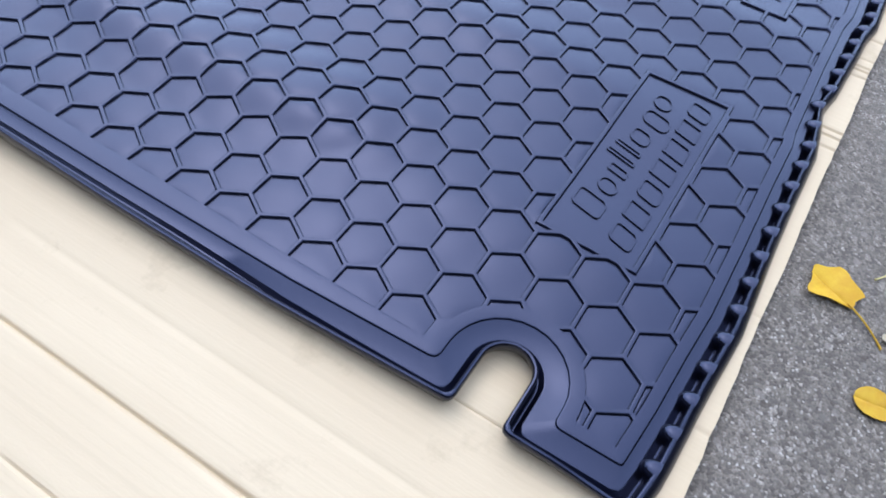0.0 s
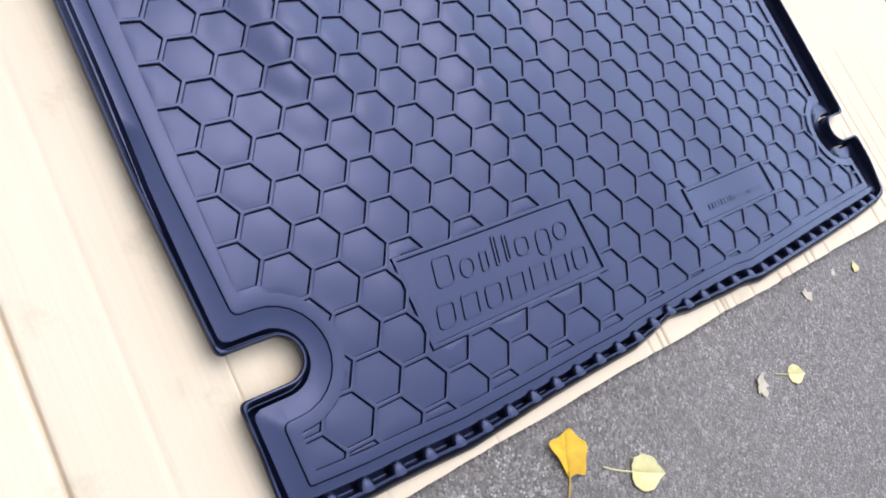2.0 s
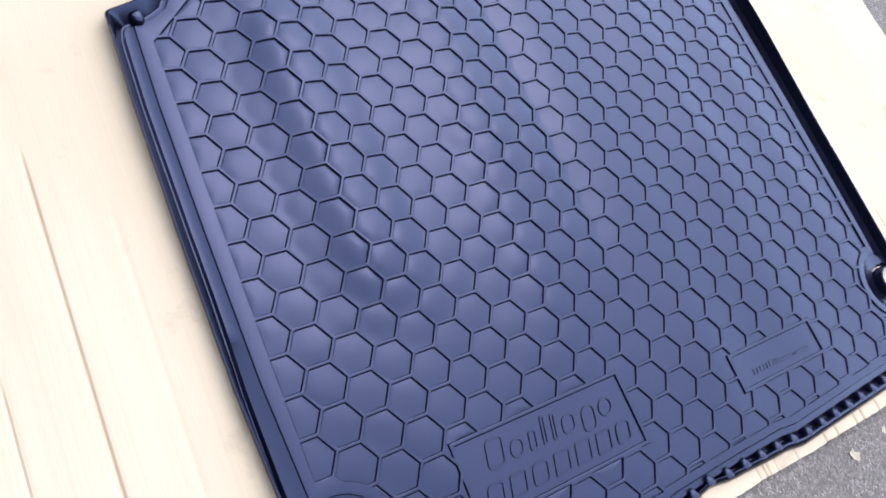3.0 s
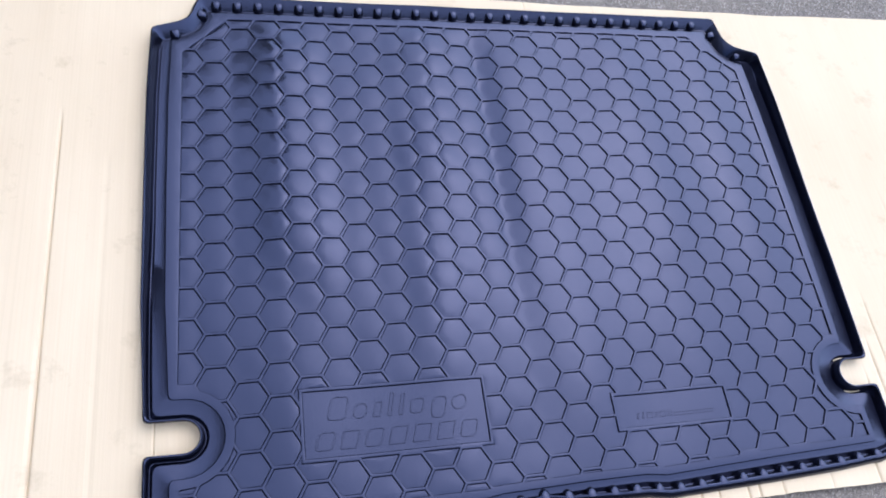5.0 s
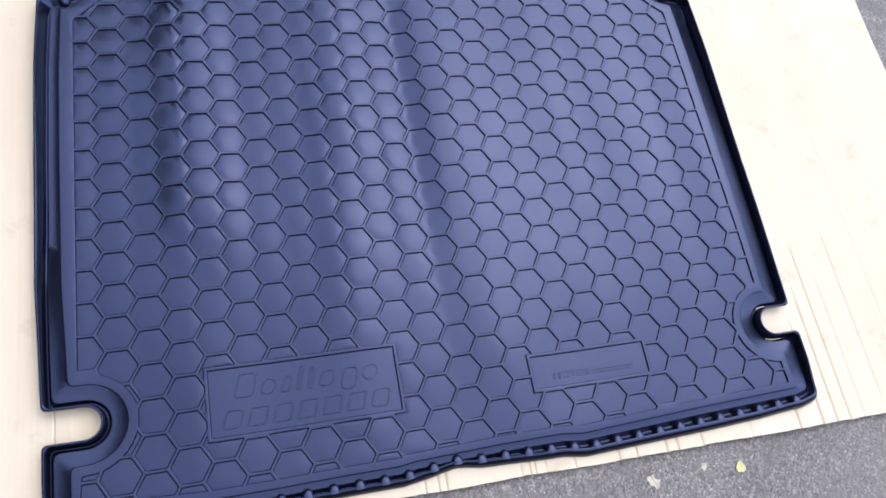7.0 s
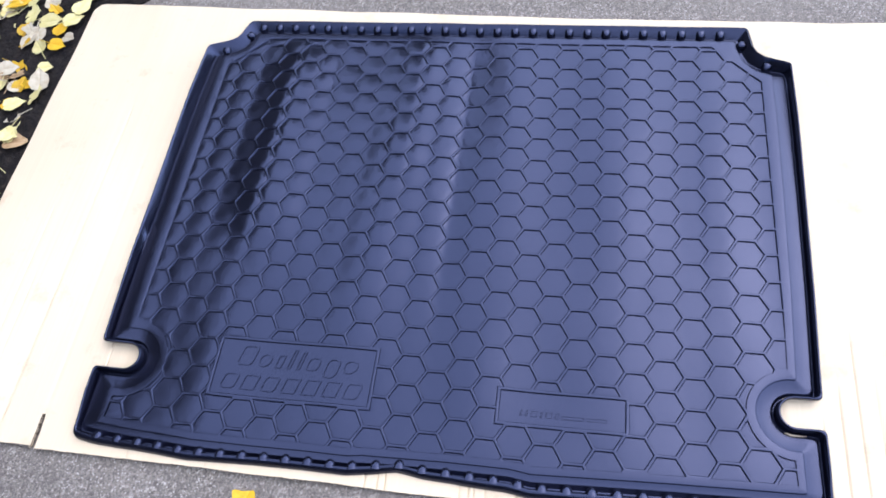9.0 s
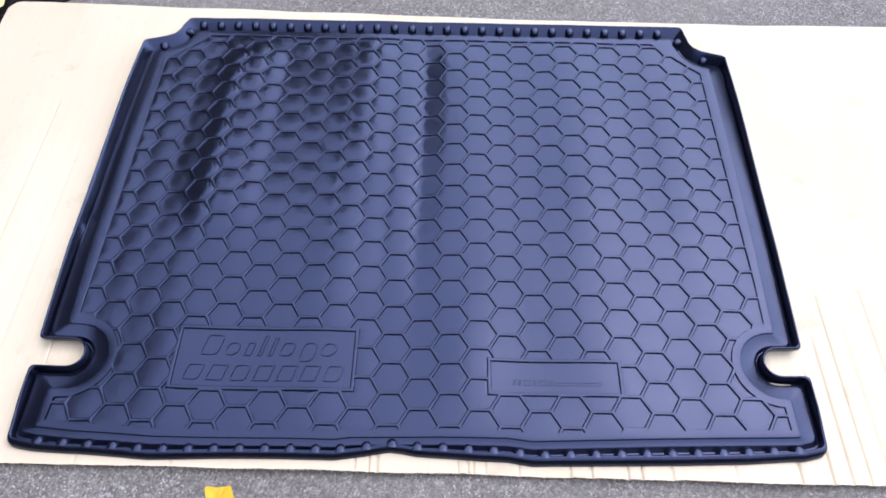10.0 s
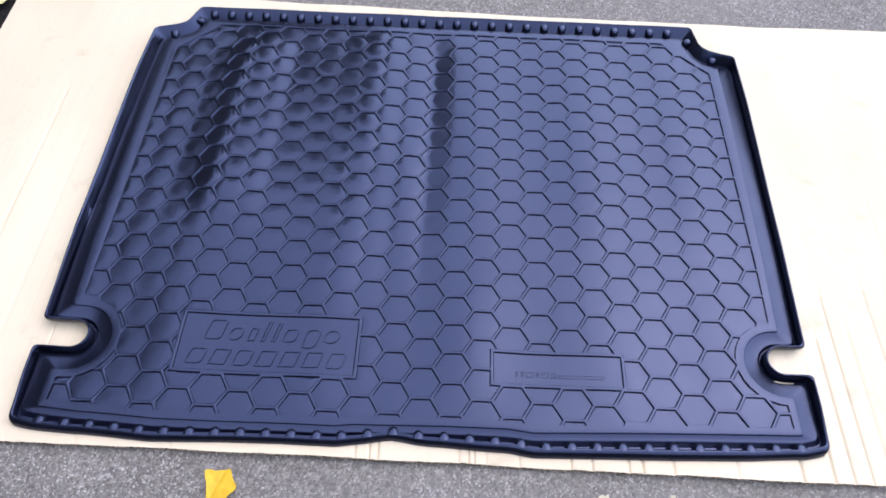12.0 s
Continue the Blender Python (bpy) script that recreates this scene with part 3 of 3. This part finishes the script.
def pad_mesh(poly, verts, faces):
    """The floor of a cell: a fan with one ring between, so that it follows the buckles."""
    rim = shrink(poly, 0.0011)
    n = len(rim)
    c = sum(rim, Vector((0, 0))) / n
    s = len(verts)
    big = max((p - c).length for p in rim)
    # the sheet is more uneven on its left half: cells bulge and lean a little, each by itself
    soft = (1 - smooth01(-0.12, 0.02, c.x)) * (0.5 + 0.5 * smooth01(0.24, 0.46, c.y))
    bulge = (0.0001 + 0.0011 * soft) * (big / 0.027) ** 2
    lean = Vector((noise.noise(Vector((c.x * 31, c.y * 31, 1))), noise.noise(Vector((c.x * 31, c.y * 31, 6))))) * (0.010 + 0.03 * soft)

    e = 0.012
    fall = Vector((lift(c.x + e, c.y) - lift(c.x - e, c.y), lift(c.x, c.y + e) - lift(c.x, c.y - e))) / (2 * e)
    middle = lift(c.x, c.y)

    def floor_at(q, f):
        k = 1 - f ** 4
        flat = middle + (fall * (1.0 + 0.5 * soft) + lean).dot(q - c)
        return Vector((q.x, q.y, FLOOR + bulge * (1 - f * f) + flat * k + lift(q.x, q.y) * (1 - k)))

    for f in (1.0, 0.8, 0.45):
        verts += [floor_at(c + (p - c) * f, f) for p in rim]
    verts.append(floor_at(c, 0))
    for k in range(2):
        faces += [(s + k * n + i, s + k * n + (i + 1) % n, s + (k + 1) * n + (i + 1) % n, s + (k + 1) * n + i) for i in range(n)]
    faces += [(s + 2 * n + i, s + 2 * n + (i + 1) % n, s + 3 * n) for i in range(n)]


def build_plate_floor(x0, y0, x1, y1, label):
    nx, ny = max(2, round((x1 - x0) / 0.012)), max(2, round((y1 - y0) / 0.012))
    verts = [at(x0 + 0.001 + (x1 - x0 - 0.002) * i / nx, y0 + 0.001 + (y1 - y0 - 0.002) * j / ny, FLOOR) for j in range(ny + 1) for i in range(nx + 1)]
    faces = [(j * (nx + 1) + i, j * (nx + 1) + i + 1, (j + 1) * (nx + 1) + i + 1, (j + 1) * (nx + 1) + i) for j in range(ny) for i in range(nx)]
    return obj("name_plate", verts, faces, RUBBER, boot_mat, smooth=True, label=label)


def embossed_bar(parent, x, y, w, h, slant, line=0.0030, up=0.0017, curve=0.0):
    """A raised slanted outline with rounded corners, as a moulded mark."""
    verts = []
    corner = 5
    rings = [(0, -0.0002), (0.0005, up), (line - 0.0005, up), (line, -0.0002)]
    for d, z in rings:
        rad = max(0.0004, curve * min(w, h) / 2 - d)
        for cx, cy, a0 in ((w - d - rad, d + rad, -90), (w - d - rad, h - d - rad, 0), (d + rad, h - d - rad, 90), (d + rad, d + rad, 180)):
            for i in range(corner):
                a = radians(a0 + 90 * i / (corner - 1))
                u, v = cx + rad * math.cos(a), cy + rad * math.sin(a)
                verts.append(at(x + u + slant * v, y + v, FLOOR + z))
    n = 4 * corner
    faces = [(k * n + i, k * n + (i + 1) % n, (k + 1) * n + (i + 1) % n, (k + 1) * n + i) for k in range(3) for i in range(n)]
    obj("raised_mark", verts, faces, RUBBER, parent)


plate = build_plate_floor(*PLATES[0], "recessed plate with two rows of raised slanted marks")
x = -0.354
for w, h, down, curve in ((0.028, 0.036, 0, 0.5), (0.022, 0.024, 0, 0.95), (0.013, 0.024, 0, 0.4), (0.008, 0.036, 0, 0.6), (0.008, 0.033, 0, 0.6), (0.022, 0.024, 0, 0.7), (0.024, 0.034, 0.010, 0.8), (0.025, 0.024, 0, 0.95)):
    embossed_bar(plate, x, 0.1545 - down, w, h, 0.25, curve=curve)
    x += w + 0.0085
x = -0.374
for k in range(7):
    embossed_bar(plate, x, 0.1125, 0.0265, 0.0275, 0.30, curve=(0.5, 0.2, 0.5, 0.1, 0.1, 0.2, 0.5)[k])
    x += 0.0355
small = build_plate_floor(*PLATES[1], "small recessed plate with faint raised marks")
x = 0.128
for w in (0.004, 0.004, 0.010, 0.004, 0.010, 0.006, 0.034, 0.030):
    embossed_bar(small, x, 0.1130, w, 0.010 if w < 0.03 else 0.006, 0.15, 0.0014, 0.0006)
    x += w + 0.0045


# knobs that stiffen the rim at front, back and back corners
def knob(x, y, nx, ny, tall):
    """A half-round buttress against the rim; n points inwards."""
    n = Vector((nx, ny)).normalized()
    t = Vector((-n.y, n.x))
    verts, faces = [], []
    rings, segs = 8, 10
    for r in range(rings + 1):
        f = r / rings
        z = 0.0015 + tall * math.sin(f * math.pi / 2)
        wide = math.cos(f * math.pi / 2) ** 0.45
        lean = 0.0025 * (1 - f)
        for s in range(segs + 1):
            a = math.pi * s / segs
            u = 0.0100 * wide * math.cos(a)
            v = (0.0145 * wide) * math.sin(a) + lean - 0.001
            q = Vector((x, y)) + t * u + n * v
            verts.append(at(q.x, q.y, z))
    w = segs + 1
    faces = [(r * w + s, r * w + s + 1, (r + 1) * w + s + 1, (r + 1) * w + s) for r in range(rings) for s in range(segs)]
    obj("knob", verts, faces, RUBBER, boot_mat, smooth=True)


rail = inset(0.006, 0.0040)
front_rail = sorted(((p.x, p.y) for p, k in zip(rail, KINDS) if p.y < 0.05 and k == "end"))
back_rail = sorted(((p.x, p.y) for p, k in zip(rail, KINDS) if p.y > 0.905 and k == "end"))


def rail_y(line, x):
    return float(np.interp(x, [p[0] for p in line], [p[1] for p in line]))


for k in range(31):
    x = -0.556 + 0.0363 * k
    slant = (rail_y(front_rail, x + 0.01) - rail_y(front_rail, x - 0.01)) / 0.02
    knob(x, rail_y(front_rail, x) + 0.7 * tuck(x, 0), -slant, 1, 0.0115)
for k in range(27):
    x = -0.501 + 0.0370 * k
    knob(x, rail_y(back_rail, x) - 0.0085, 0.01, -1, 0.0165)
for x, y, nx, ny in ((0.509, 0.893, -1, -0.25), (0.547, 0.846, -0.4, -1), (-0.535, 0.906, 1, -0.35), (-0.573, 0.866, 0.4, -1)):
    knob(x + 0.006 * nx, y + 0.006 * ny, nx, ny, 0.0155)


# ---- fallen leaves ----
POPLAR = [(0, 1.36), (18, 1.03), (55, 0.98), (95, 0.95), (130, 0.93), (160, 0.84), (180, 0.70), (200, 0.84), (230, 0.93), (265, 0.95), (305, 0.98), (342, 1.03), (360, 1.36)]   # corners of a broad pointed leaf
STAR = [(68, 1.06), (180, 0.92), (222, 1.20), (285, 1.10), (345, 1.0), (428, 1.06)]   # corners of a five-pointed leaf


def leaf_mesh(name, kind, size, curl, seed, material):
    """A heart-shaped or lobed blade with a fold along its middle, curled edges and a thickness."""
    rnd = random.Random(seed)
    n = 36
    rim = []
    for i in range(n):
        a = 2 * math.pi * i / n
        if kind == "lobed":
            r = 0.86 + 0.11 * math.cos(5 * (a - math.pi)) + 0.04 * math.cos(2 * a + 0.6)
        elif kind in ("star", "poplar"):
            r = 0.0
            tips, bow = (STAR, 0.10) if kind == "star" else (POPLAR, 0.015)
            for (a0, r0), (a1, r1) in zip(tips, tips[1:]):
                d = math.degrees(a) + (360 if math.degrees(a) < tips[0][0] else 0)
                if a0 <= d <= a1:
                    f = (d - a0) / (a1 - a0)
                    p0, p1 = (Vector((math.cos(radians(q)), math.sin(radians(q)))) * m for q, m in ((a0, r0), (a1, r1)))
                    across = p1 - p0
                    ray = Vector((math.cos(a), math.sin(a)))
                    r = (p0.x * across.y - p0.y * across.x) / (ray.x * across.y - ray.y * across.x) * (1 - bow * 4 * f * (1 - f))
        elif kind == "torn":
            r = 0.72 + 0.18 * math.sin(2 * a + 0.5) + 0.14 * math.sin(5 * a + seed) + 0.07 * math.sin(9 * a)
        elif kind == "round":
            r = 0.92 + 0.05 * math.cos(2 * a)
        else:
            tip = max(0, math.cos(a)) ** 9
            notch = max(0, -math.cos(a)) ** 10
            r = 0.78 + 0.42 * tip - 0.14 * notch + 0.06 * math.cos(2 * a + math.pi)
        rim.append((r * math.cos(a) + rnd.uniform(-0.02, 0.02), 0.95 * r * math.sin(a) + rnd.uniform(-0.02, 0.02)))
    verts, faces = [], []
    lean = rnd.uniform(-0.15, 0.15)

    def z(u, v):
        return (0.10 + curl * (0.55 * v * v + 0.30 * u * u * (u > 0)) + lean * v * 0.5 + 0.05 * math.sin(5 * u + seed) * abs(v) - 0.07 * math.exp(-((v / 0.07) ** 2))) * size

    for layer, dz in ((0, 0.0), (1, -0.0006)):
        s = len(verts)
        for f in (1.0, 0.66, 0.33):
            verts += [(u * f * size, v * f * size, z(u * f, v * f) + dz) for u, v in rim]
        verts.append((0, 0, z(0, 0) + dz))
        for k in range(2):
            for i in range(n):
                q = (s + k * n + i, s + k * n + (i + 1) % n, s + (k + 1) * n + (i + 1) % n, s + (k + 1) * n + i)
                faces.append(q if layer == 0 else q[::-1])
        for i in range(n):
            q = (s + 2 * n + i, s + 2 * n + (i + 1) % n, s + 3 * n)
            faces.append(q if layer == 0 else q[::-1])
    half = 3 * n + 1
    faces += [(i, half + i, half + (i + 1) % n, (i + 1) % n) for i in range(n)]
    return verts, faces


def stalk_mesh(size, length, bend):
    verts, faces = [], []
    n, k = 6, 8
    for i in range(k + 1):
        f = i / k
        x = -0.70 * size - length * f
        y = bend * f * f
        z = 0.06 * size * (1 - f) + 0.0012
        for a in range(n):
            r = 0.0009 * (1 + 0.5 * (f > 0.9))
            verts.append((x, y + r * math.cos(2 * math.pi * a / n), z + r * math.sin(2 * math.pi * a / n)))
    for i in range(k):
        for a in range(n):
            faces.append((i * n + a, i * n + (a + 1) % n, (i + 1) * n + (a + 1) % n, (i + 1) * n + a))
    return verts, faces


def leaf(x, y, z, size, turn, kind, curl, material, seed, stalk=0.0, bend=0.0, label="", tilt=(0, 0), group="fallen leaves"):
    root = tagged(new("leaf"), label, "leaf", group)
    obj("blade", *leaf_mesh("blade", kind, size, curl, seed, material), material, root, smooth=True)
    if stalk:
        obj("stalk", *stalk_mesh(size, stalk, bend), material, root, smooth=True)
    root.matrix_basis = pose(x, y, z, tilt[0], tilt[1], turn)
    return root


GZ = GROUND_Z - 0.001
leaf(-0.286, -0.065, GZ + 0.002, 0.029, 68, "star", 0.30, YELLOW, 3, 0.048, 0.013, "bright yellow lobed leaf with a stalk, lying on asphalt", tilt=(3, -3))
leaf(-0.196, -0.132, GZ, 0.024, -28, "poplar", 0.15, PALE, 5, 0.042, 0.004, "pale yellow heart-shaped leaf with a stalk, on asphalt")
leaf(-0.384, -0.131, GZ, 0.019, 100, "round", 0.15, YELLOW, 7, 0, 0, "small yellow leaf on asphalt")
leaf(-0.145, -0.223, GZ, 0.017, -100, "heart", 0.45, PALE, 9, 0, 0, "small curled pale yellow leaf on asphalt", tilt=(25, 0))
leaf(-0.307, -0.134, GZ, 0.015, 80, "torn", 0.5, WHITISH, 11, 0.022, 0.002, "torn dry whitish leaf scrap on asphalt")
leaf(0.062, -0.131, GZ, 0.017, 40, "torn", 0.7, WHITISH, 13, 0, 0, "crumpled dry whitish leaf on asphalt")
leaf(0.136, -0.145, GZ, 0.016, -20, "poplar", 0.3, PALE, 15, 0.03, 0.003, "small pale yellow leaf with a stalk, on asphalt")
leaf(0.254, -0.063, GZ, 0.013, 110, "torn", 0.4, WHITISH, 17, 0, 0, "dry whitish leaf scrap on asphalt")
leaf(0.345, -0.055, GZ, 0.007, 30, "torn", 0.4, WHITISH, 19, 0, 0, "tiny dry leaf scrap on asphalt")
leaf(0.406, -0.068, GZ, 0.010, 80, "heart", 0.5, PALE, 21, 0, 0, "small pale green-yellow leaf on asphalt")
leaf(-0.477, 1.056, GZ, 0.016, 60, "torn", 0.5, WHITISH, 23, 0, 0, "dry whitish leaf on asphalt behind the cardboard")
leaf(0.178, 1.065, GZ, 0.018, 90, "heart", 0.4, PALE, 25, 0, 0, "pale yellow leaf on asphalt behind the cardboard")

# the leaves that lie along the cardboard, then the scatter behind them
BESIDE = [(-0.954, 1.030, 0.022, 40, PALE, "pale yellow"), (-0.863, 1.058, 0.024, 100, PALE, "pale yellow"), (-0.832, 1.062, 0.022, 60, PALE, "pale yellow"), (-0.803, 1.063, 0.018, 95, YELLOW, "greenish yellow"),
          (-0.985, 0.946, 0.025, 30, PALE, "pale yellow"), (-0.972, 0.982, 0.025, 55, PALE, "pale yellow"), (-1.004, 0.918, 0.021, 60, YELLOW, "bright yellow"), (-0.972, 0.893, 0.017, -20, WHITISH, "dry whitish"),
          (-0.992, 0.868, 0.020, -10, YELLOW, "bright yellow"), (-1.045, 0.945, 0.028, 10, PALE, "pale yellow"), (-0.925, 1.066, 0.026, 20, BROWN, "brown"), (-0.898, 1.085, 0.026, -30, WHITISH, "dry whitish"),
          (-1.056, 1.005, 0.024, 150, WHITISH, "dry whitish"), (-0.995, 0.800, 0.019, 5, PALE, "pale yellow")]
for i, (x, y, s, turn, skin, word) in enumerate(BESIDE):
    leaf(x, y, GROUND_Z + 0.012 + 0.003 * (i % 3), s, turn, "poplar", 0.2, skin, 400 + i, 0.03 * (i % 4 == 0), 0.004, word + " fallen leaf beside the cardboard", (4 * (i % 3) - 4, 5 - 4 * (i % 4)), "fallen leaves on the soil")

rnd = random.Random(12)
placed = 0
while placed < 270:
    y = rnd.uniform(0.40, 1.45)
    x = soil_edge(y) - 0.01 + 0.03 * rnd.random() - 0.48 * rnd.random() ** 1.2
    if (y < 1.038 and x > -0.968) or any((x - b[0]) ** 2 + (y - b[1]) ** 2 < 0.03 ** 2 for b in BESIDE):
        continue
    pick = rnd.random()
    skin, word = (YELLOW, "bright yellow") if pick < 0.34 else (PALE, "pale yellow") if pick < 0.66 else (WHITISH, "dry whitish") if pick < 0.84 else (BROWN, "brown")
    s = rnd.uniform(0.017, 0.029)
    leaf(x, y, GROUND_Z + 0.006 + rnd.random() * 0.014, s, rnd.uniform(0, 360), rnd.choice(("heart", "poplar", "poplar", "round", "torn")), rnd.uniform(0.05, 0.55), skin, placed + 30,
         0.03 * (rnd.random() < 0.35), rnd.uniform(-0.01, 0.01), word + " fallen leaf on dark soil", (rnd.uniform(-18, 18), rnd.uniform(-18, 18)), "fallen leaves on the soil")
    placed += 1


# ---- cells of the honeycomb, each a part of the mat ----
order = sorted(cells, key=lambda p: sum(q.y for q in p) / len(p))
for poly in order[:300]:
    verts, faces = [], []
    pad_mesh(poly, verts, faces)
    obj("hex_cell", verts, faces, RUBBER, boot_mat, smooth=True)
verts, faces = [], []
for poly in order[300:]:
    pad_mesh(poly, verts, faces)
tagged(obj("back_field", verts, faces, RUBBER, boot_mat, smooth=True), kind="stuff")
